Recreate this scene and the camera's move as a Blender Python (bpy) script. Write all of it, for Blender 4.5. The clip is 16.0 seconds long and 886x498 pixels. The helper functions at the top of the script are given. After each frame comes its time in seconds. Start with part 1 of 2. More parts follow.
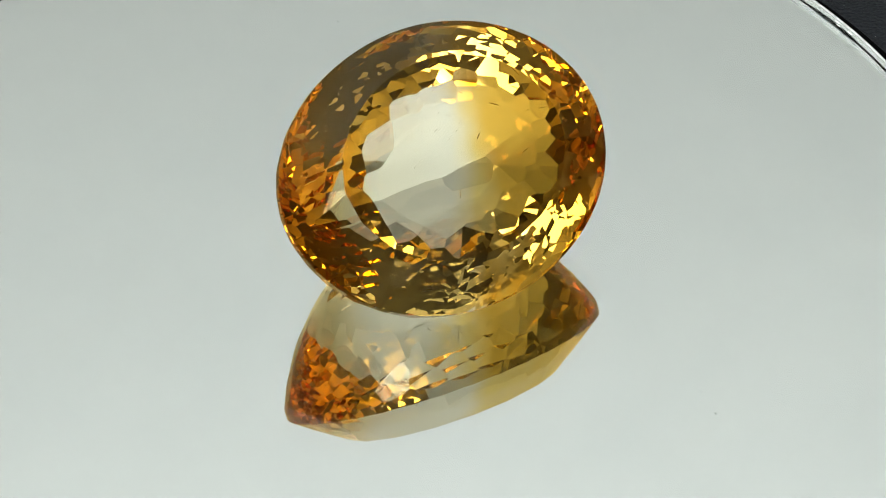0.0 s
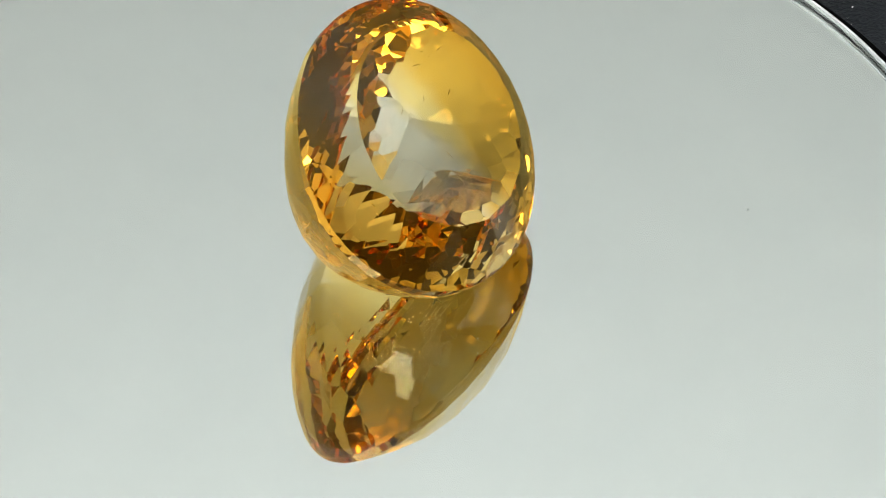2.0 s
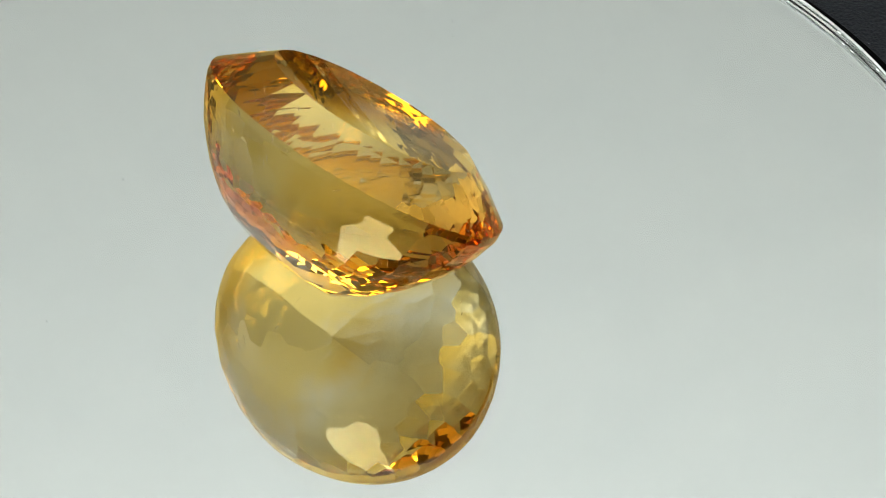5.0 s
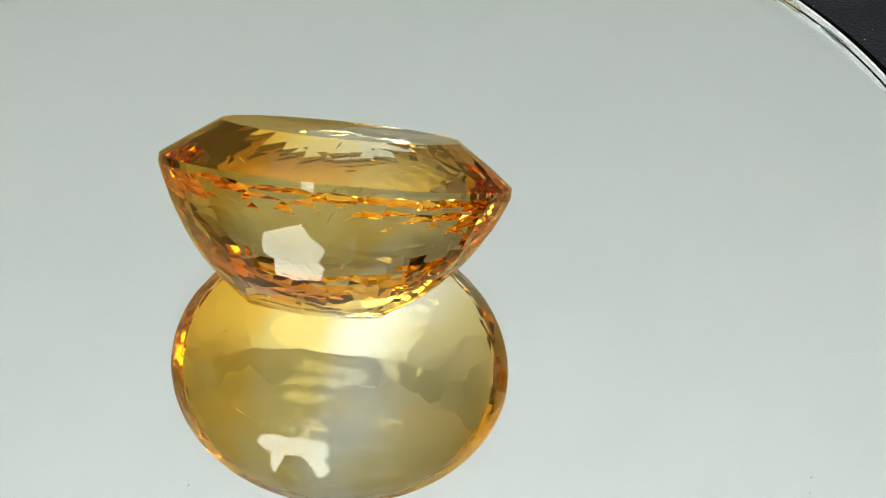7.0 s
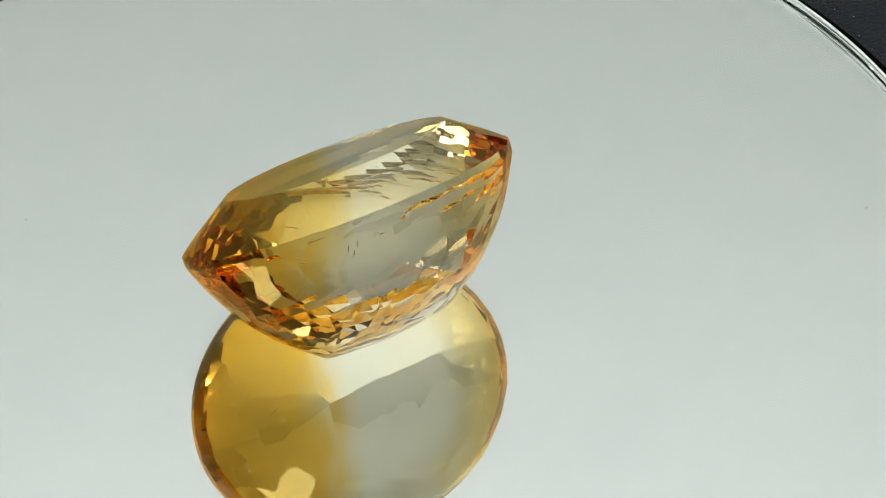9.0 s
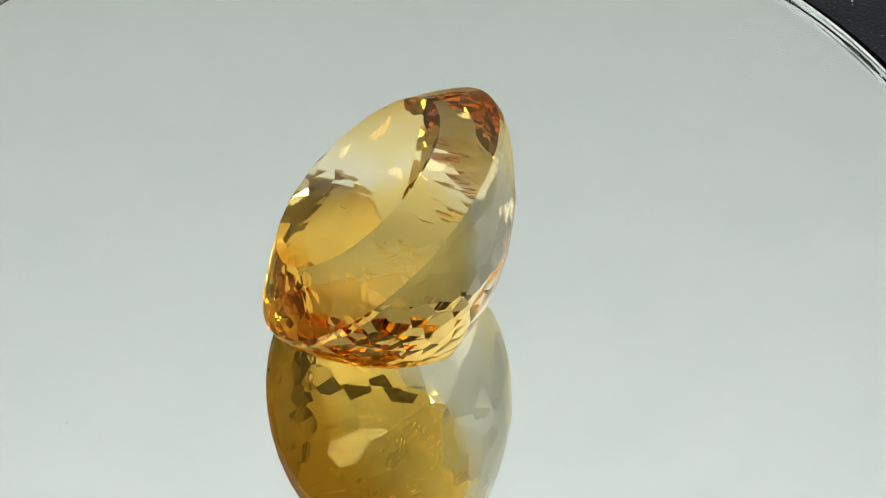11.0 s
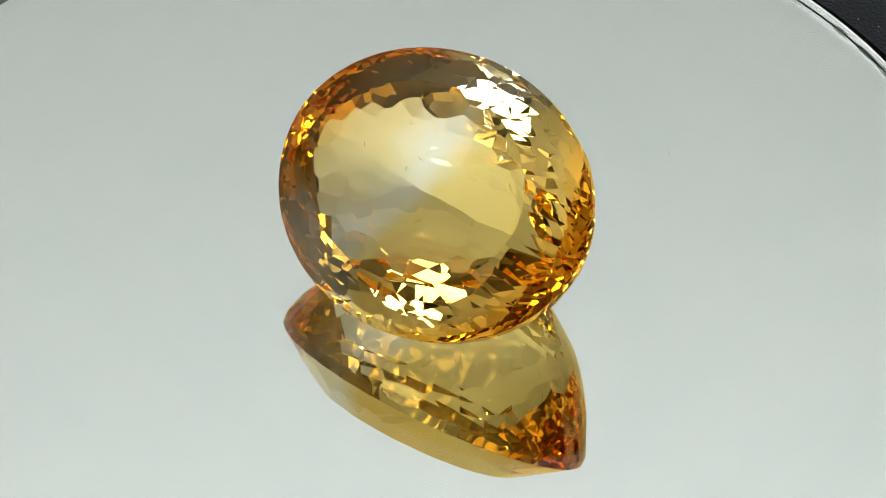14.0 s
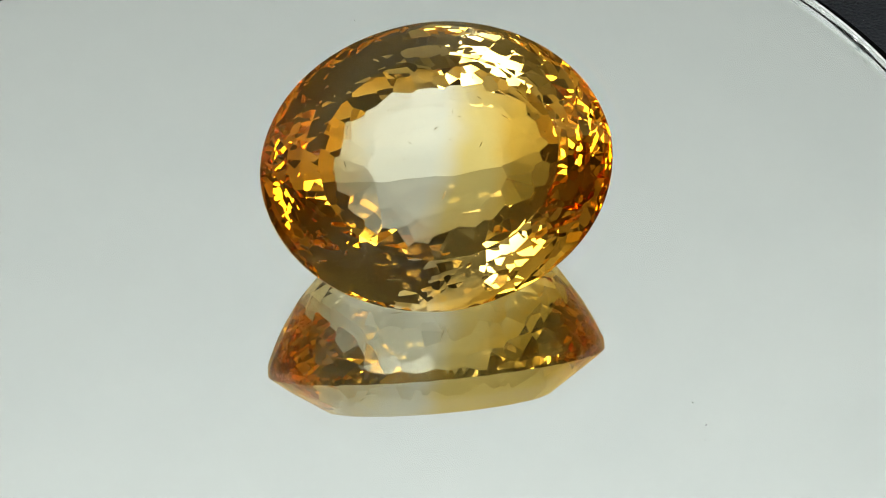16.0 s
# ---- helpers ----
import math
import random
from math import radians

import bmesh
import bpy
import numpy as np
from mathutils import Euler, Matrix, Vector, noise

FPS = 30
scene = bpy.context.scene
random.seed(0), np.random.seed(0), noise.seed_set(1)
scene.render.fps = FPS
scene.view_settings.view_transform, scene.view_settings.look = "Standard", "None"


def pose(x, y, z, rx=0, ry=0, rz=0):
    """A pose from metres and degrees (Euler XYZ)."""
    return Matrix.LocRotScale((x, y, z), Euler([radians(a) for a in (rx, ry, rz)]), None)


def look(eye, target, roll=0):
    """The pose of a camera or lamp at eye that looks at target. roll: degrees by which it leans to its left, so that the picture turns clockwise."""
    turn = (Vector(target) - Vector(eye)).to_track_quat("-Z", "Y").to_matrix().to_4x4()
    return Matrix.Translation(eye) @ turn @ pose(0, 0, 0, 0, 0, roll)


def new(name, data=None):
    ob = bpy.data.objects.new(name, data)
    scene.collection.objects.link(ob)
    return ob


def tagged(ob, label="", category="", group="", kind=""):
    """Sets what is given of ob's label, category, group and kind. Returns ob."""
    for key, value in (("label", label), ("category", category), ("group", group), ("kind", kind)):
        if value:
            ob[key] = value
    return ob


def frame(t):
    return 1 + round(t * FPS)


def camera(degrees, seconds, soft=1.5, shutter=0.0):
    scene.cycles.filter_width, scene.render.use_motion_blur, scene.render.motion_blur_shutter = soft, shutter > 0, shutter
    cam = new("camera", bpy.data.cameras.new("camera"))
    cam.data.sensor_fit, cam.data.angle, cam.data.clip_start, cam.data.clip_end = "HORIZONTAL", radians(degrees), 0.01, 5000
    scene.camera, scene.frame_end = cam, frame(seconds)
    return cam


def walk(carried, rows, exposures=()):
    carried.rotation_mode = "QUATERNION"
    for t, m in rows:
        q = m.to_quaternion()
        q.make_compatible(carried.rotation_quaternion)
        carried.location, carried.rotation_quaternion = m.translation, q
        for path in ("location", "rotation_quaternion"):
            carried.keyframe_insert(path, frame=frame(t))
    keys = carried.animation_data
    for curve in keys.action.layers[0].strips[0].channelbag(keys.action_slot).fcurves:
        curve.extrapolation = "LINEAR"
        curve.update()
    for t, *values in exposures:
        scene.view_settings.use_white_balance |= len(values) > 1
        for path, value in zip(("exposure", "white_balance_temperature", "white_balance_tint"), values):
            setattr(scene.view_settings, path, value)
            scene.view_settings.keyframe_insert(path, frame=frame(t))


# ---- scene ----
# Millimetres of the small set are written as metres through MM.
MM = 0.001
LENS = 11.869
EYE = (4.63 * MM, -254.12 * MM, 259.30 * MM)
PITCH, ROLL = -45.305, -0.179

cam = camera(LENS, 16.0, soft=0.7)
CAM_POSE = pose(*EYE, 90 + PITCH, 0, 0) @ pose(0, 0, 0, 0, 0, -ROLL)
walk(cam, [(0.0, CAM_POSE), (16.0, CAM_POSE)])

# turntable: degrees at the start and per second, counter-clockwise from above
TURN0, TURN = -1.63, 22.329
# the stone on the mirror
GEM = dict(a=15.0, b=12.14, hc=3.58, ts=0.6696, hp=12.68, pw=1.16, p2=1.487, q1=0.52, q2=0.5799, kl=0.0911, kw=-0.1578, tilt=37.99, phi=12.44, lean=10.07,
           gx=4.469, gy=1.948, cb=0.079, kx=-0.1378, ky=-0.7741, tx=-0.2233, ty=0.09521, se=1.902, eg=-0.02006, eh=-0.02065, c3=-0.008676, s3=0.009067, c4=-0.007131, s4=-0.0006773, lz=0)
# how the cut departs from an even oval, by powers of the direction
UNEVEN = {(0, 0, 2): -0.0054, (0, 0, 3): 0.0351, (0, 1, 1): 0.0075, (0, 1, 2): 0.0499, (0, 2, 0): 0.0053, (0, 2, 1): 0.0242, (0, 3, 0): -0.0357, (1, 0, 1): -0.0040, (1, 0, 2): 0.0266, (1, 1, 0): 0.0297, (1, 1, 1): -0.0154, (1, 2, 0): -0.0341, (2, 0, 0): -0.0052, (2, 0, 1): -0.0315, (2, 1, 0): -0.0509, (3, 0, 0): -0.0212}
# the mirror: radius, its centre off the turning axis, glass thickness
MIRROR_R, MIRROR_X, MIRROR_Y, GLASS = 51.05 * MM, 0.44 * MM, 0.38 * MM, 1.61 * MM
# the stone creeps on the smooth glass as the mirror turns
DRIFT = dict(th0=8.445, om=21.215, s1=3.568, c1=3.790, vx=-0.029, vy=0.016, qx=0.113, qy=0.146, tv=0.092, lv=-0.021)
scene.view_settings.exposure = 0.0
scene.cycles.max_bounces = scene.cycles.transmission_bounces = scene.cycles.glossy_bounces = 24


def spin(t):
    return Matrix.Rotation(radians(TURN0 + TURN * t), 4, "Z")


# ---- light ----
world = bpy.data.worlds.new("world")
scene.world = world
world.use_nodes = True
wn = world.node_tree.nodes
wn["Background"].inputs["Color"].default_value = (0.6, 0.7, 0.8, 1)
wn["Background"].inputs["Strength"].default_value = 0.3


def area_lamp(name, eye, target, size, watts, colour=(1, 1, 1), size_y=None):
    data = bpy.data.lights.new(name, "AREA")
    data.energy, data.size, data.color = watts, size, colour
    data.shape = "DISK" if size_y is None else "RECTANGLE"
    if size_y is not None:
        data.size_y = size_y
    ob = new(name, data)
    ob.matrix_world = look(eye, target)
    return ob


# ---- materials ----
def material(name):
    m = bpy.data.materials.new(name)
    m.use_nodes = True
    nt = m.node_tree
    nt.nodes.clear()
    out = nt.nodes.new("ShaderNodeOutputMaterial")
    return m, nt, out


def node(nt, kind, **sockets):
    n = nt.nodes.new(kind)
    for key, value in sockets.items():
        n.inputs[key.replace("_", " ")].default_value = value
    return n


def ramp(nt, source, stops):
    r = nt.nodes.new("ShaderNodeValToRGB")
    e = r.color_ramp.elements
    while len(e) < len(stops):
        e.new(0.5)
    for el, (pos, col) in zip(e, stops):
        el.position, el.color = pos, (*col, 1)
    nt.links.new(source, r.inputs["Fac"])
    return r


def principled(name, low, high, scale, rough=0.6, metallic=0.0, bump=0.0, fine=None, specular=0.5):
    m, nt, out = material(name)
    p = node(nt, "ShaderNodeBsdfPrincipled", Roughness=rough, Metallic=metallic)
    p.inputs["Specular IOR Level"].default_value = specular
    tc = nt.nodes.new("ShaderNodeTexCoord")
    n1 = node(nt, "ShaderNodeTexNoise", Scale=scale, Detail=6.0)
    n2 = node(nt, "ShaderNodeTexNoise", Scale=fine or scale * 12, Detail=4.0)
    nt.links.new(tc.outputs["Object"], n1.inputs["Vector"])
    nt.links.new(tc.outputs["Object"], n2.inputs["Vector"])
    mix = node(nt, "ShaderNodeMath")
    mix.operation = "ADD"
    half = node(nt, "ShaderNodeMath")
    half.operation = "MULTIPLY"
    half.inputs[1].default_value = 0.5
    nt.links.new(n1.outputs["Fac"], mix.inputs[0])
    nt.links.new(n2.outputs["Fac"], mix.inputs[1])
    nt.links.new(mix.outputs[0], half.inputs[0])
    r = ramp(nt, half.outputs[0], [(0.35, low), (0.65, high)])
    nt.links.new(r.outputs["Color"], p.inputs["Base Color"])
    if bump:
        b = node(nt, "ShaderNodeBump", Strength=bump, Distance=0.001)
        nt.links.new(n2.outputs["Fac"], b.inputs["Height"])
        nt.links.new(b.outputs["Normal"], p.inputs["Normal"])
    nt.links.new(p.outputs[0], out.inputs["Surface"])
    return m


def citrine():
    """Clear quartz, zoned: pale middle, a honey-yellow patch towards one end."""
    m, nt, out = material("citrine")
    tc = nt.nodes.new("ShaderNodeTexCoord")
    sep = nt.nodes.new("ShaderNodeSeparateXYZ")
    n1 = node(nt, "ShaderNodeTexNoise", Scale=90.0, Detail=3.0)
    nt.links.new(tc.outputs["Object"], n1.inputs["Vector"])
    nt.links.new(tc.outputs["Object"], sep.inputs[0])
    # the zones run along the stone, askew to its axis
    askew = nt.nodes.new("ShaderNodeVectorMath")
    askew.operation = "DOT_PRODUCT"
    askew.inputs[1].default_value = (1.0, -0.35, 0.35)
    nt.links.new(tc.outputs["Object"], askew.inputs[0])
    along = node(nt, "ShaderNodeMath")
    along.operation = "MULTIPLY_ADD"
    along.inputs[1].default_value, along.inputs[2].default_value = 1000 / 30, 0.5
    nt.links.new(askew.outputs["Value"], along.inputs[0])
    wob = node(nt, "ShaderNodeMath")
    wob.operation = "MULTIPLY_ADD"
    wob.inputs[1].default_value, wob.inputs[2].default_value = 0.3, -0.15
    nt.links.new(n1.outputs["Fac"], wob.inputs[0])
    add = node(nt, "ShaderNodeMath")
    add.operation = "ADD"
    nt.links.new(along.outputs[0], add.inputs[0])
    nt.links.new(wob.outputs[0], add.inputs[1])
    r = ramp(nt, add.outputs[0], [(0.0, (0.93, 0.71, 0.32)), (0.13, (0.965, 0.81, 0.46)), (0.24, (0.994, 0.97, 0.90)),
                                  (0.50, (0.997, 0.984, 0.945)), (0.60, (0.98, 0.77, 0.32)), (0.85, (0.975, 0.73, 0.25)), (1.0, (0.95, 0.66, 0.22))])
    # the keel is clearer; girdle and crown tint stands in for long light paths
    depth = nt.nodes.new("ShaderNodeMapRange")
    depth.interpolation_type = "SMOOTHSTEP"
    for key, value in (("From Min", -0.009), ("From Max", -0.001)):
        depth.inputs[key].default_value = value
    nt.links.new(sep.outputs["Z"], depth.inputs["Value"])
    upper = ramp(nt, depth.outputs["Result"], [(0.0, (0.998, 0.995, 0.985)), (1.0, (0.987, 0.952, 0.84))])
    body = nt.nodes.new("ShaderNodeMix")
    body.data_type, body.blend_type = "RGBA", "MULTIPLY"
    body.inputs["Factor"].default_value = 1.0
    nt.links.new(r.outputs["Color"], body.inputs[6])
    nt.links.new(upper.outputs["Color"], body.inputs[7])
    g = node(nt, "ShaderNodeBsdfGlass", Roughness=0.0, IOR=1.55)
    nt.links.new(body.outputs[2], g.inputs["Color"])
    nt.links.new(g.outputs[0], out.inputs["Surface"])
    return m


def clear_glass(name, colour, rough=0.0):
    m, nt, out = material(name)
    g = node(nt, "ShaderNodeBsdfGlass", Roughness=rough, IOR=1.5, Color=(*colour, 1))
    nt.links.new(g.outputs[0], out.inputs["Surface"])
    return m


def glow(name, colour, strength):
    m, nt, out = material(name)
    e = node(nt, "ShaderNodeEmission", Color=(*colour, 1), Strength=strength)
    nt.links.new(e.outputs[0], out.inputs["Surface"])
    return m


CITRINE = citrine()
PLATE = clear_glass("plate_glass", (0.985, 0.995, 0.985))
SILVER = principled("silvering", (0.86, 0.885, 0.865), (0.88, 0.905, 0.885), 40, rough=0.0, metallic=1.0)
BLACK = principled("black_platter", (0.002, 0.003, 0.004), (0.006, 0.008, 0.010), 60, rough=0.8, bump=0.6, fine=3000, specular=0.15)
TABLETOP = principled("grey_laminate", (0.24, 0.24, 0.24), (0.29, 0.29, 0.29), 8, rough=0.45)
PAINT = principled("white_ceiling_paint", (0.78, 0.80, 0.78), (0.81, 0.825, 0.80), 1.5, rough=0.9, bump=0.05)
WALL = principled("wall_paint", (0.76, 0.77, 0.75), (0.80, 0.81, 0.79), 1.2, rough=0.9, bump=0.05)
SHADE = principled("dimmed_wall", (0.27, 0.26, 0.25), (0.32, 0.31, 0.30), 1.2, rough=0.9, bump=0.05)
DARK = principled("dark_panel_tone", (0.05, 0.05, 0.05), (0.07, 0.07, 0.068), 1.2, rough=0.9, bump=0.05)
FLOOR = principled("floor_boards", (0.34, 0.29, 0.23), (0.42, 0.36, 0.28), 2.5, rough=0.5)
SOFT = glow("softbox_glow", (1.0, 0.99, 0.96), 9)
DIODE = glow("diode_glow", (1.0, 0.98, 0.94), 1500)
HOUSING = principled("lamp_housing", (0.02, 0.02, 0.02), (0.03, 0.03, 0.03), 200, rough=0.4)
FRACTURE = principled("fracture_dark", (0.012, 0.018, 0.016), (0.07, 0.09, 0.08), 500, rough=0.4)
GLEAM = principled("fracture_pale", (0.42, 0.45, 0.43), (0.62, 0.65, 0.63), 500, rough=0.3)
DUST = principled("dust_grey", (0.14, 0.15, 0.14), (0.24, 0.25, 0.24), 800, rough=0.9)
LINT = principled("lint_pale", (0.2, 0.2, 0.2), (0.45, 0.45, 0.45), 800, rough=0.9)
INCLUSION = principled("inclusion", (0.10, 0.06, 0.03), (0.75, 0.66, 0.45), 300, rough=0.5)
GROUND = principled("ground_glass_edge", (0.20, 0.22, 0.215), (0.48, 0.51, 0.50), 260, rough=0.5, bump=0.4)
EDGE_SHADOW = principled("edge_shadow_black", (0.0008, 0.0008, 0.0008), (0.002, 0.002, 0.002), 300, rough=1.0, specular=0.0)
STAIN = principled("edge_stain", (0.035, 0.032, 0.018), (0.33, 0.30, 0.19), 450, rough=0.5)


# ---- mesh helpers ----
def mesh_object(name, bm, mat, smooth=False):
    me = bpy.data.meshes.new(name)
    bm.normal_update()
    bm.to_mesh(me)
    bm.free()
    me.materials.append(mat)
    if smooth:
        for f in me.polygons:
            f.use_smooth = True
    return new(name, me)


def part(name, bm, mat, parent, label="", smooth=False):
    ob = mesh_object(name, bm, mat, smooth)
    ob.parent = parent
    if label:
        tagged(ob, label)
    return ob


def box(bm, x0, y0, z0, x1, y1, z1):
    m = Matrix.Translation(((x0 + x1) / 2, (y0 + y1) / 2, (z0 + z1) / 2)) @ Matrix.Diagonal((x1 - x0, y1 - y0, z1 - z0, 1))
    bmesh.ops.create_cube(bm, size=1, matrix=m)
    return bm


def lathe(bm, profile, seg, cap=True):
    """Turn a list of (radius, z) round the z axis into a closed skin."""
    rings = []
    for r, z in profile:
        rings.append([bm.verts.new((r * math.cos(2 * math.pi * i / seg), r * math.sin(2 * math.pi * i / seg), z)) for i in range(seg)])
    for lo, hi in zip(rings, rings[1:]):
        for i in range(seg):
            bm.faces.new((lo[i], lo[(i + 1) % seg], hi[(i + 1) % seg], hi[i]))
    if cap:
        bm.faces.new(rings[0][::-1])
        bm.faces.new(rings[-1])
    return bm


# ---- room ----
ROOM_X, ROOM_Y0, ROOM_Y1, DROP, TOP, THICK = 1.9, -1.7, 2.6, -0.76, 1.70, 0.15
FLOOR_Z = DROP
tagged(mesh_object("floor", box(bmesh.new(), -ROOM_X - THICK, ROOM_Y0 - THICK, FLOOR_Z - 0.1, ROOM_X + THICK, ROOM_Y1 + THICK, FLOOR_Z), FLOOR),
       "brown boarded floor of the room", "floor", kind="structure")
tagged(mesh_object("ceiling", box(bmesh.new(), -ROOM_X - THICK, ROOM_Y0 - THICK, TOP, ROOM_X + THICK, ROOM_Y1 + THICK, TOP + 0.1), PAINT),
       "plain white painted ceiling above the table", "ceiling", kind="structure")
tagged(mesh_object("wall_north", box(bmesh.new(), -ROOM_X, ROOM_Y1, FLOOR_Z, ROOM_X, ROOM_Y1 + THICK, TOP), PAINT),
       "plain pale painted wall", "wall", kind="structure")
# this wall's darker tone stands in for the dark camera side, out of view
tagged(mesh_object("wall_south", box(bmesh.new(), -ROOM_X, ROOM_Y0 - THICK, FLOOR_Z, ROOM_X, ROOM_Y0, TOP), SHADE),
       "plain wall out of view, dimmed to stand in for the dark camera side", "wall", kind="structure")
tagged(mesh_object("wall_east", box(bmesh.new(), ROOM_X, ROOM_Y0 - THICK, FLOOR_Z, ROOM_X + THICK, ROOM_Y1 + THICK, TOP), WALL),
       "plain grey painted wall", "wall", kind="structure")
tagged(mesh_object("wall_west", box(bmesh.new(), -ROOM_X - THICK, ROOM_Y0 - THICK, FLOOR_Z, -ROOM_X, ROOM_Y1 + THICK, TOP), WALL),
       "plain grey painted wall", "wall", kind="structure")

PLATE_DEPTH = 2.0 * MM
TABLE_Z = -24 * MM
# added dark panel, out of view, that gives the stone its dark facets
tagged(mesh_object("dark_panel", box(bmesh.new(), -0.95, -0.05, FLOOR_Z, 0.95, 0.05, TOP), DARK), "added dark panel, out of view, for dark facets in the stone", "wall", kind="structure").matrix_world = pose(0.86, -0.62, 0, 0, 0, 54)

bm = box(bmesh.new(), -0.6, -0.5, TABLE_Z - 0.03, 0.6, 0.6, TABLE_Z)
bmesh.ops.bevel(bm, geom=bm.edges[:], offset=0.003, segments=2, affect="EDGES")
table = new("table")
table.matrix_world = pose(0, 0, FLOOR_Z)
top = part("tabletop", bm, TABLETOP, table)
top.matrix_parent_inverse = table.matrix_world.inverted()
for sx in (-0.55, 0.55):
    for sy in (-0.45, 0.55):
        leg = part("leg", box(bmesh.new(), sx - 0.025, sy - 0.025, FLOOR_Z, sx + 0.025, sy + 0.025, TABLE_Z - 0.03), TABLETOP, table)
        leg.matrix_parent_inverse = table.matrix_world.inverted()
tagged(table, "dark grey laminate table under the small turntable", "table")


# ---- turntable ----
def turntable():
    root = new("turntable")
    part("base", lathe(bmesh.new(), [(0.052, TABLE_Z), (0.054, TABLE_Z + 0.002), (0.054, -0.0125), (0.052, -0.0115)], 96), BLACK, root)
    bm = bmesh.new()
    lathe(bm, [(0.0635, -0.0112), (0.0645, -0.0102), (0.0645, -PLATE_DEPTH - 0.001), (0.0635, -PLATE_DEPTH)], 160)
    disc = part("platter", bm, BLACK, root, "matt black turning platter")
    rnd = random.Random(4)
    bm = bmesh.new()
    for i in range(520):
        a, q = rnd.uniform(0, 2 * math.pi), rnd.uniform(0.0518, 0.0632)
        r = 0.00011 if i % 90 == 0 else rnd.uniform(0.00002, 0.00005)
        bmesh.ops.create_icosphere(bm, subdivisions=1, radius=r, matrix=pose(q * math.cos(a), q * math.sin(a), -PLATE_DEPTH + r * 0.4, 0, 0, rnd.uniform(0, 90)))
    part("lint", bm, LINT, disc, "pale specks of lint")["kind"] = "stuff"
    tagged(root, "matt black turntable on the dark grey table", "turntable")
    return disc


platter = turntable()


# ---- lamps ----
def led_lamp(x, y, z, aim, rows, count, post):
    """A small bar of light-emitting diodes on a bent stand."""
    root = new("led_lamp")
    head = look((x, y, z), aim)
    pitch = 6.4 * MM
    w, d = count * pitch / 2 + 0.004, rows * pitch / 2 + 0.003
    bm = box(bmesh.new(), -w, -d, 0.0005, w, d, 0.009)
    bmesh.ops.bevel(bm, geom=bm.edges[:], offset=0.0015, segments=2, affect="EDGES")
    part("housing", bm, HOUSING, root).matrix_local = head
    for i in range(count):
        for k in range(rows):
            bm = bmesh.new()
            bmesh.ops.create_circle(bm, cap_ends=True, segments=12, radius=1.4 * MM)
            ring = [e for e in bm.edges]
            ext = bmesh.ops.extrude_edge_only(bm, edges=ring)
            for v in ext["geom"]:
                if isinstance(v, bmesh.types.BMVert):
                    v.co.z += 0.0008
            led = part("diode", bm, DIODE, root, "glowing white diode")
            led.matrix_local = head @ pose((i - (count - 1) / 2 + 0.5 * (k % 2)) * pitch, (k - (rows - 1) / 2) * pitch, -0.0003)
    # stand: a round foot on the table, a post and an arm to the housing
    back = head @ Vector((0, 0, 0.008))
    bm = bmesh.new()
    lathe(bm, [(0.03, TABLE_Z), (0.03, TABLE_Z + 0.006), (0.026, TABLE_Z + 0.009)], 40)
    part("foot", bm, HOUSING, root).location = (post[0], post[1], 0)
    curve = bpy.data.curves.new("arm", "CURVE")
    curve.dimensions, curve.bevel_depth, curve.resolution_u = "3D", 0.003, 12
    sp = curve.splines.new("BEZIER")
    sp.bezier_points.add(2)
    knots = [Vector((post[0], post[1], TABLE_Z + 0.006)), Vector((post[0], post[1], back.z * 0.8)), back]
    for b, co in zip(sp.bezier_points, knots):
        b.co, b.handle_left_type, b.handle_right_type = co, "AUTO", "AUTO"
    curve.materials.append(HOUSING)
    arm = new("arm", curve)
    arm.parent = root
    return tagged(root, "small black lamp bar with rows of white diodes", "lamp", "lamps round the mirror")


led_lamp(-0.031, -0.0705, 0.132, (0.0, 0.0, 0.01), 2, 4, (-0.16, -0.11))
led_lamp(0.111, 0.042, 0.090, (0.0, 0.0, 0.01), 2, 3, (0.17, 0.06))
def softbox(eye, aim, size):
    """A square softbox with a glowing cloth front on a tripod."""
    root = new("softbox")
    head = look(eye, aim)
    bm = box(bmesh.new(), -size / 2, -size / 2, 0, size / 2, size / 2, 0.004)
    part("diffuser", bm, SOFT, root, "glowing white cloth front").matrix_local = head
    bm = bmesh.new()
    a, b = size / 2 + 0.008, 0.06
    rings = [[bm.verts.new((sx * r, sy * r, z)) for sx, sy in ((-1, -1), (1, -1), (1, 1), (-1, 1))] for r, z in ((a, -0.004), (a, 0.03), (b, 0.22), (b, 0.30))]
    for lo, hi in zip(rings, rings[1:]):
        for k in range(4):
            bm.faces.new((lo[k], lo[(k + 1) % 4], hi[(k + 1) % 4], hi[k]))
    bm.faces.new(rings[-1])
    part("shell", bm, HOUSING, root, "black cloth shell").matrix_local = head
    back = head @ Vector((0, 0, 0.28))
    bm = bmesh.new()
    lathe(bm, [(0.014, 0), (0.014, back.z - FLOOR_Z - 0.25)], 20)
    part("pole", bm, HOUSING, root).location = (back.x, back.y, FLOOR_Z + 0.25)
    for k in range(3):
        a = 2 * math.pi * k / 3 + 0.4
        foot, hub = Vector((back.x + 0.4 * math.cos(a), back.y + 0.4 * math.sin(a), FLOOR_Z)), Vector((back.x, back.y, FLOOR_Z + 0.35))
        bm = bmesh.new()
        lathe(bm, [(0.009, 0), (0.009, (hub - foot).length)], 12)
        part("leg", bm, HOUSING, root).matrix_local = Matrix.Translation(foot) @ (hub - foot).to_track_quat("Z", "Y").to_matrix().to_4x4()
    return tagged(root, "black studio softbox with a white glowing front", "softbox")


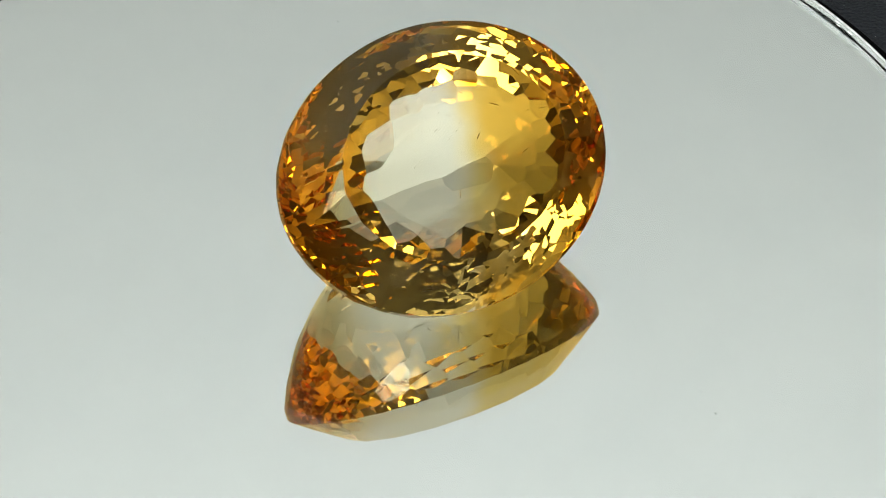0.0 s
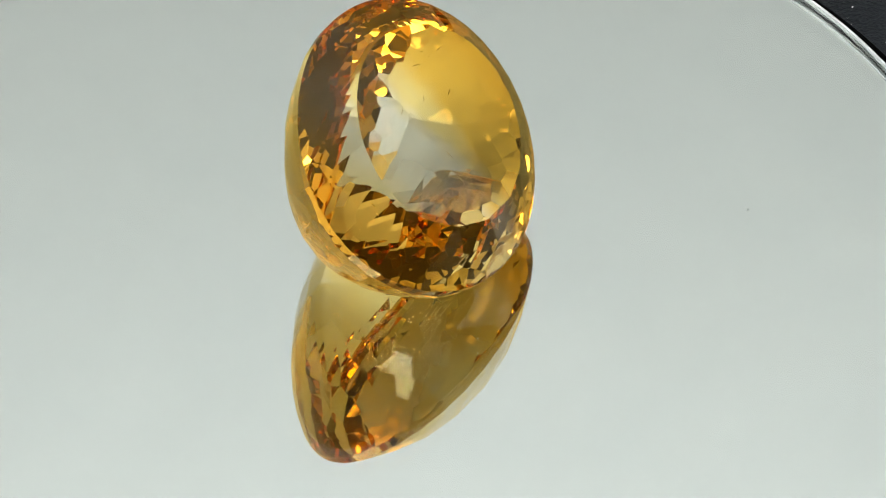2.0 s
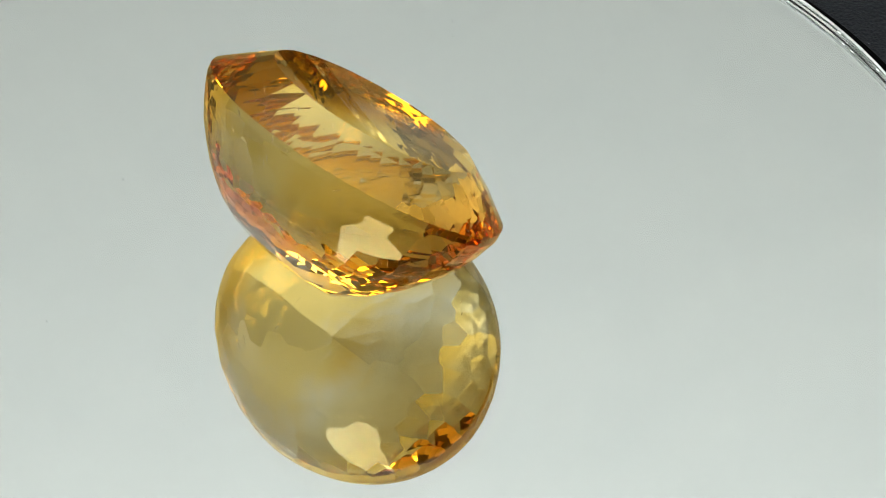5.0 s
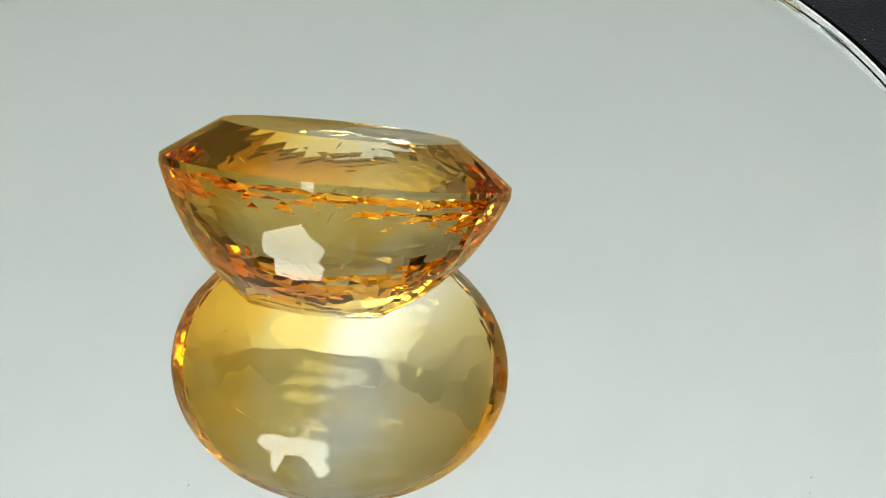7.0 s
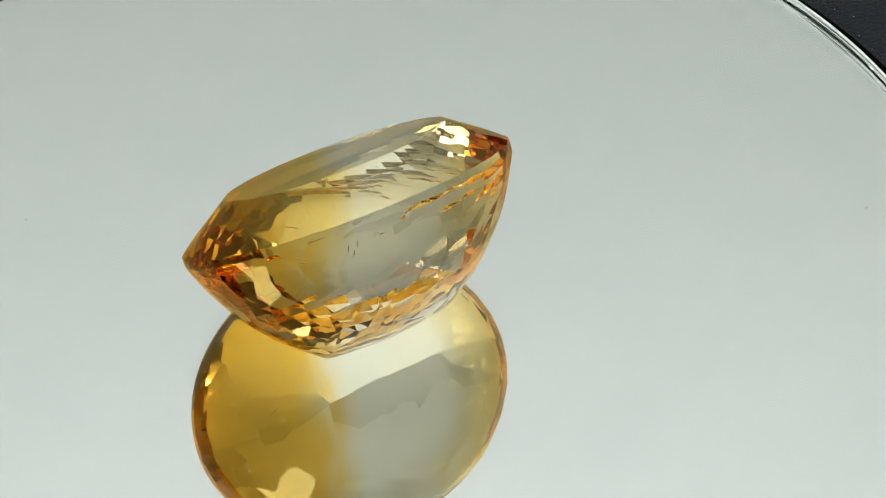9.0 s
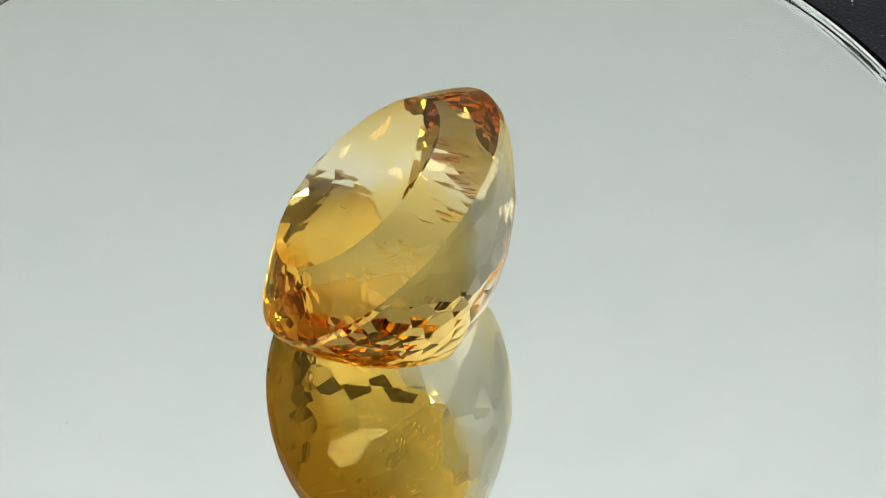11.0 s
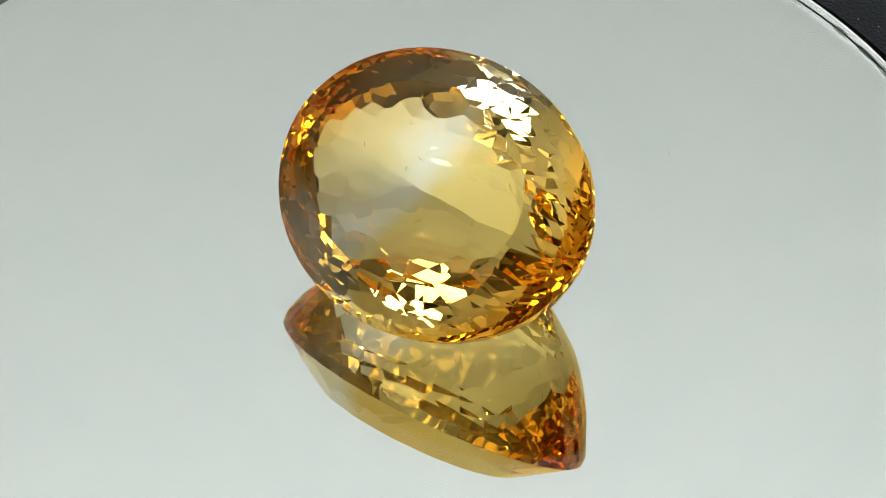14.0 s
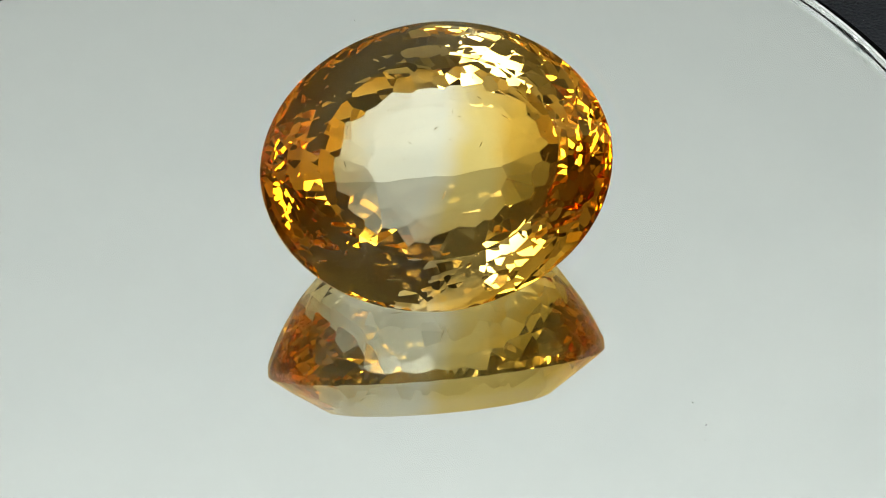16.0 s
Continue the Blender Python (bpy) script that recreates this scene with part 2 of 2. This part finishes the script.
softbox((-0.42, -0.78, 0.88), (0, 0, 0.01), 0.52)
# added area lamps without fixtures, out of view, that wash the white ceiling
area_lamp("ceiling_fill", (0.0, 0.75, 0.45), (0.0, 0.95, 1.7), 0.9, 18.1, (0.945, 0.97, 0.995))
for ux, uy, pw in ((-1.35, 0.2, 9), (1.35, 0.2, 13)):
    area_lamp("ceiling_fill", (ux, uy, 0.5), (ux * 1.2, uy, 1.7), 0.6, pw, (0.95, 0.97, 0.995))


# ---- the round mirror ----
def sliver(bm, line, width, height=0.05):
    """A tapered raised splinter along a line of (x, y) in millimetres."""
    n, prev = len(line), None
    for i, (x, y) in enumerate(line):
        ax, ay = line[max(i - 1, 0)]
        bx, by = line[min(i + 1, n - 1)]
        d = math.hypot(bx - ax, by - ay) or 1
        w = width * math.sin(math.pi * (i + 0.35) / (n - 0.3)) / 2
        px, py = -(by - ay) / d * w, (bx - ax) / d * w
        ring = [bm.verts.new((v[0] * MM, v[1] * MM, v[2] * MM)) for v in ((x + px, y + py, 0.005), (x, y, height), (x - px, y - py, 0.005))]
        if prev:
            for k in range(3):
                bm.faces.new((prev[k], prev[(k + 1) % 3], ring[(k + 1) % 3], ring[k]))
        prev = ring


def round_mirror():
    root = new("round_mirror")
    seg, edge = 256, 0.35 * MM
    bm = bmesh.new()
    lathe(bm, [(MIRROR_R - edge, -PLATE_DEPTH), (MIRROR_R - edge, 0.0)], seg)
    plate = part("glass_plate", bm, PLATE, root, "clear polished glass plate")
    plate.visible_shadow = False
    # the ground edge, a pale frosted band round the plate
    bm = bmesh.new()
    ring = [(MIRROR_R - edge + 5e-6, -PLATE_DEPTH), (MIRROR_R - 0.1 * MM, -PLATE_DEPTH), (MIRROR_R, -PLATE_DEPTH + 0.1 * MM), (MIRROR_R, -0.2 * MM),
            (MIRROR_R - 0.12 * MM, -0.02 * MM), (MIRROR_R - edge + 5e-6, -0.004 * MM), (MIRROR_R - edge + 5e-6, -PLATE_DEPTH)]
    lathe(bm, ring, seg * 2, cap=False)
    part("ground_edge", bm, GROUND, root, "pale frosted ground edge")
    bm = bmesh.new()
    lathe(bm, [(MIRROR_R - 0.47 * MM, -GLASS - 0.0001), (MIRROR_R - 0.47 * MM, -GLASS)], seg)
    part("silvering", bm, SILVER, root, "bright silvered mirror layer")
    rnd = random.Random(11)
    # clam-shell chips in the rim: dark and pale fracture edges, as (along, in, along, in, width) in millimetres
    dark = ((3.0, 0.6, 2.8, 2.4, 0.30), (3.0, 0.5, 0.5, 0.35, 0.25), (2.2, 0.8, 1.2, 3.0, 0.28), (1.0, 0.6, 0.2, 2.6, 0.32), (0.5, 0.35, -2.5, 0.45, 0.2),
            (-0.4, 1.4, -1.2, 2.6, 0.2), (-2.2, 1.0, -2.6, 2.2, 0.25), (2.6, 2.4, 1.4, 3.1, 0.15), (-2.4, 2.5, -3.0, 2.6, 0.3))
    pale = ((2.0, 1.2, 1.0, 1.6, 0.3), (0.6, 1.2, -0.3, 1.0, 0.35), (-0.8, 0.8, -1.8, 0.9, 0.4), (0.2, 3.0, -1.6, 3.0, 0.2), (-1.6, 1.8, -2.2, 1.6, 0.25), (2.6, 1.4, 2.3, 2.2, 0.25))
    for mid, scale in ((131.4, 1.0), (-23.0, 0.42)):
        for name, mat, strokes in (("chip_shadow", FRACTURE, dark), ("chip_gleam", GLEAM, pale)):
            bm = bmesh.new()
            for w0, s0, w1, s1, width in strokes:
                line, bend = [], rnd.uniform(-0.5, 0.5)
                for k in range(9):
                    f = k / 8
                    w = (w0 + (w1 - w0) * f + bend * math.sin(math.pi * f) * 0.5 + rnd.uniform(-0.06, 0.06)) * scale
                    q = MIRROR_R / MM - 0.1 - 0.75 * (s0 + (s1 - s0) * f + bend * math.sin(math.pi * f) * 0.4 + rnd.uniform(-0.06, 0.06)) * scale
                    a = radians(mid) + w / 50.8
                    line.append((q * math.cos(a), q * math.sin(a)))
                sliver(bm, line, width * (1 if scale == 1 else 0.6))
            part(name, bm, mat, root)
    # the worn border of the silvering: dark hairlines of uneven length, and flaked spots
    bm, flakes = bmesh.new(), bmesh.new()
    for i in range(70):
        start, span, off = rnd.uniform(0, 360), rnd.uniform(2, 11), rnd.choice((0.52, 0.58, 0.66, 0.80))
        line = []
        for k in range(11):
            a = radians(start + span * k / 10)
            q = MIRROR_R / MM - off + rnd.uniform(-0.025, 0.025)
            line.append((q * math.cos(a), q * math.sin(a)))
        sliver(bm, line, rnd.uniform(0.05, 0.17), 0.012)
    border = part("worn_border", bm, FRACTURE, root, "dark worn hairlines along the rim")
    for i in range(90):
        a, q = radians(rnd.uniform(0, 360)), MIRROR_R - rnd.uniform(0.55, 1.25) * MM
        bmesh.ops.create_icosphere(flakes, subdivisions=1, radius=rnd.uniform(0.04, 0.12) * MM,
                                   matrix=pose(q * math.cos(a), q * math.sin(a), 0.00001, 0, 0, math.degrees(a)) @ Matrix.Diagonal((0.8, rnd.uniform(1, 3.5), 0.2, 1)))
    part("rim_flakes", flakes, GLEAM, root, "pale flakes along the rim")["kind"] = "stuff"
    # brown residue on the inside of the glass edge
    bm = bmesh.new()
    steps = 60
    quads = []
    for i in range(steps + 1):
        a = radians(-101.0 - 11.5 * i / steps)
        lo, hi = -GLASS + 0.00012, -0.0004 - rnd.random() * 0.0008
        quads.append([bm.verts.new((math.cos(a) * rr, math.sin(a) * rr, zz)) for rr, zz in
                      ((MIRROR_R - 0.00040, lo), (MIRROR_R - 0.00040, hi), (MIRROR_R - 0.00037, hi), (MIRROR_R - 0.00037, lo))])
    for p0, p1 in zip(quads, quads[1:]):
        for k in range(4):
            bm.faces.new((p0[k], p0[(k + 1) % 4], p1[(k + 1) % 4], p1[k]))
    part("edge_residue", bm, STAIN, root, "olive-brown residue on the glass edge")
    # narrow black ring put in place of the shadow round the plate's edge
    bm = bmesh.new()
    shadow_ring = [(MIRROR_R + 0.02 * MM, -PLATE_DEPTH + 0.00001), (MIRROR_R + 1.78 * MM, -PLATE_DEPTH + 0.00001), (MIRROR_R + 1.74 * MM, -PLATE_DEPTH + 0.00012),
           (MIRROR_R + 0.02 * MM, -PLATE_DEPTH + 0.00016), (MIRROR_R + 0.02 * MM, -PLATE_DEPTH + 0.00001)]
    lathe(bm, shadow_ring, seg, cap=False)
    part("edge_shadow", bm, EDGE_SHADOW, root, "black ring laid as the shadow round the plate")
    for ob in root.children:
        ob.location = (MIRROR_X, MIRROR_Y, 0.00002 - GLASS if ob is border else 0)
    # specks of dust on the glass
    for x, y, r in ((27.6, -15.8, 0.13), (3.9, 29.1, 0.11), (18.1, 18.1, 0.12), (26.4, -13.4, 0.11), (0.0, -11.1, 0.09),
                    (-41.4, 6.5, 0.14), (-5.8, 31.1, 0.10), (-44.0, 2.0, 0.07), (12.0, -36.0, 0.08), (-20.0, -28.0, 0.07)):
        bm = bmesh.new()
        bmesh.ops.create_icosphere(bm, subdivisions=1, radius=r * 0.75 * MM)
        for v in bm.verts:
            v.co = Vector((v.co.x * rnd.uniform(0.8, 1.3), v.co.y * rnd.uniform(0.6, 1.1), v.co.z * 0.5))
        part("dust_speck", bm, DUST, root).location = (x * MM, y * MM, r * 0.3 * MM)
    return tagged(root, "round silvered glass mirror lying on a black turntable", "mirror")


mirror = round_mirror()


# ---- the stone ----
def gem_point(ang, u, side):
    g, e = GEM, 2 / GEM["se"]
    ca, sa = math.cos(ang), math.sin(ang)
    ca, sa = math.copysign(abs(ca) ** e, ca), math.copysign(abs(sa) ** e, sa)
    out = 1 + g["c3"] * math.cos(3 * ang) + g["s3"] * math.sin(3 * ang) + g["c4"] * math.cos(4 * ang) + g["s4"] * math.sin(4 * ang)
    ca, sa = ca * out, sa * out
    if side > 0:
        rx = ry = 1 - (1 - g["ts"]) * u ** (1 + g["cb"])
        z, ox, oy = 0.25 + u * g["hc"], g["tx"] * u, g["ty"] * u
    else:
        rx = g["kl"] + (1 - g["kl"]) * (1 - u ** g["pw"]) ** g["q1"]
        ry = g["kw"] + (1 - g["kw"]) * (1 - u ** g["p2"]) ** g["q2"]
        z, ox, oy = -0.25 - u * g["hp"], g["kx"] * u, g["ky"] * u
    v = Vector((g["a"] * rx * ca * (1 + g["eh"] * sa) + ox, g["b"] * ry * sa * (1 + g["eg"] * ca) + oy, z))
    x, y, w = v.normalized()
    return v * (1 + sum(c * x ** i * y ** j * w ** k for (i, j, k), c in UNEVEN.items())) * MM


def facet_plane(ang, u, side):
    d = 1e-3
    p = gem_point(ang, u, side)
    du = gem_point(ang, u + d, side) - gem_point(ang, u - d, side)
    da = gem_point(ang + d, u, side) - gem_point(ang - d, u, side)
    n = da.cross(du) * side
    return p, n.normalized()


def gemstone():
    planes = [(gem_point(0.3, 1, 1), Vector((0, 0, 1)))]
    rnd = random.Random(5)

    def ring(count, u, side, shift, jitter=0.0):
        for i in range(count):
            a = 2 * math.pi * (i + shift) / count + rnd.uniform(-jitter, jitter)
            p, n = facet_plane(a, u + rnd.uniform(-jitter, jitter) * 0.2, side)
            if side < 0:
                loose = 0.034
                n = (n + Vector((rnd.gauss(0, loose), rnd.gauss(0, loose), rnd.gauss(0, loose)))).normalized()
            if p.dot(n) > 0:
                planes.append((p, n))

    ring(36, 0.16, 1, 0.5)
    ring(18, 0.48, 1, 0.0)
    ring(18, 0.84, 1, 0.5)
    for i in range(72):
        p = gem_point(2 * math.pi * i / 72, 0, 1)
        q = gem_point(2 * math.pi * (i + 0.01) / 72, 0, 1) - gem_point(2 * math.pi * (i - 0.01) / 72, 0, 1)
        planes.append((p, q.cross(Vector((0, 0, 1))).normalized()))
    for count, u, shift in ((36, 0.06, 0.5), (36, 0.15, 0.5), (36, 0.25, 0.5), (36, 0.36, 0.5), (36, 0.47, 0.5), (36, 0.58, 0.5), (36, 0.68, 0.5), (36, 0.77, 0.5)):
        ring(count, u, -1, shift, 0.003)
    # the keel: two rows of long facets that meet in one straight ridge
    for a in (0.5 * math.pi, 1.5 * math.pi):
        for u, fan in ((0.86, (-0.34, -0.17, 0.0, 0.17, 0.34)), (0.92, (-0.25, -0.08, 0.08, 0.25)), (0.955, (-0.14, 0.0, 0.14))):
            p, n = facet_plane(a, u, -1)
            for k in fan:
                q = Vector((n.x * 0.3 + k * 0.62 + rnd.gauss(0, 0.03), n.y, n.z + rnd.gauss(0, 0.012))).normalized()
                planes.append((p + Vector((k * 17 * MM, 0, k * k * 5.2 * MM)), q))
    bm = bmesh.new()
    bmesh.ops.create_cube(bm, size=0.06)
    for p, n in planes:
        res = bmesh.ops.bisect_plane(bm, geom=bm.verts[:] + bm.edges[:] + bm.faces[:], dist=1e-8, plane_co=p, plane_no=n, clear_outer=True)
        cut = [g for g in res["geom_cut"] if isinstance(g, bmesh.types.BMEdge)]
        if len(cut) > 2:
            bmesh.ops.edgeloop_fill(bm, edges=cut)
    bmesh.ops.remove_doubles(bm, verts=bm.verts[:], dist=3e-6)
    bmesh.ops.recalc_face_normals(bm, faces=bm.faces[:])
    root = new("gemstone")
    shells = {"table_facet": bmesh.new(), "crown": bmesh.new(), "girdle": bmesh.new(), "pavilion": bmesh.new()}
    for f in bm.faces:
        key = "table_facet" if f.normal.z > 0.9999 else "girdle" if abs(f.normal.z) < 0.02 else "crown" if f.normal.z > 0 else "pavilion"
        sh = shells[key]
        sh.faces.new([sh.verts.new(v.co) for v in f.verts])
    low = [v.co.copy() for v in bm.verts]
    bm.free()
    for key, sh in shells.items():
        bmesh.ops.remove_doubles(sh, verts=sh.verts[:], dist=1e-7)
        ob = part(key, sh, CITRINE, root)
    # fine inclusions: flakes and needles
    bm = bmesh.new()
    rnd = random.Random(21)
    for i in range(90):
        spot = gem_point(rnd.uniform(0, 6.28), rnd.uniform(0.05, 0.6), -1) * rnd.uniform(0.2, 0.9)
        size = rnd.uniform(0.03, 0.10) * MM
        m = Matrix.Translation(spot) @ pose(0, 0, 0, rnd.uniform(0, 180), rnd.uniform(0, 180), rnd.uniform(0, 180))
        long = 6.0 if i % 6 == 0 else 1.0
        bmesh.ops.create_icosphere(bm, subdivisions=1, radius=size, matrix=m @ Matrix.Diagonal((long, 0.6, 0.5, 1)))
    part("inclusion", bm, INCLUSION, root, "fine pale and dark flakes inside the stone")
    return tagged(root, "faceted oval citrine, honey yellow and clear, resting tilted on the mirror", "gemstone"), low


stone, corners = gemstone()


def stone_pose(t):
    d, u = DRIFT, t / 8 - 1
    lean = pose(0, 0, 0, GEM["tilt"] + d["tv"] * (t - 8)) @ pose(0, 0, 0, 0, GEM["lean"] + d["lv"] * (t - 8)) @ pose(0, 0, 0, 0, 0, GEM["phi"])
    lift = -min((lean @ v).z for v in corners) + 0.00001
    a = 2 * math.pi * t / 16
    turn = Matrix.Rotation(radians(d["th0"] + d["om"] * t + d["s1"] * math.sin(a) + d["c1"] * math.cos(a)), 4, "Z")
    spot = spin(t) @ Vector(((GEM["gx"] + d["vx"] * (t - 8) + d["qx"] * u * u) * MM, (GEM["gy"] + d["vy"] * (t - 8) + d["qy"] * u * u) * MM, lift))
    return Matrix.Translation(spot) @ turn @ lean


def motions():
    rows = [i * 0.5 for i in range(33)]
    walk(mirror, [(t, spin(t)) for t in rows])
    walk(platter, [(t, spin(t)) for t in rows])
    walk(stone, [(t, stone_pose(t)) for t in rows])


motions()
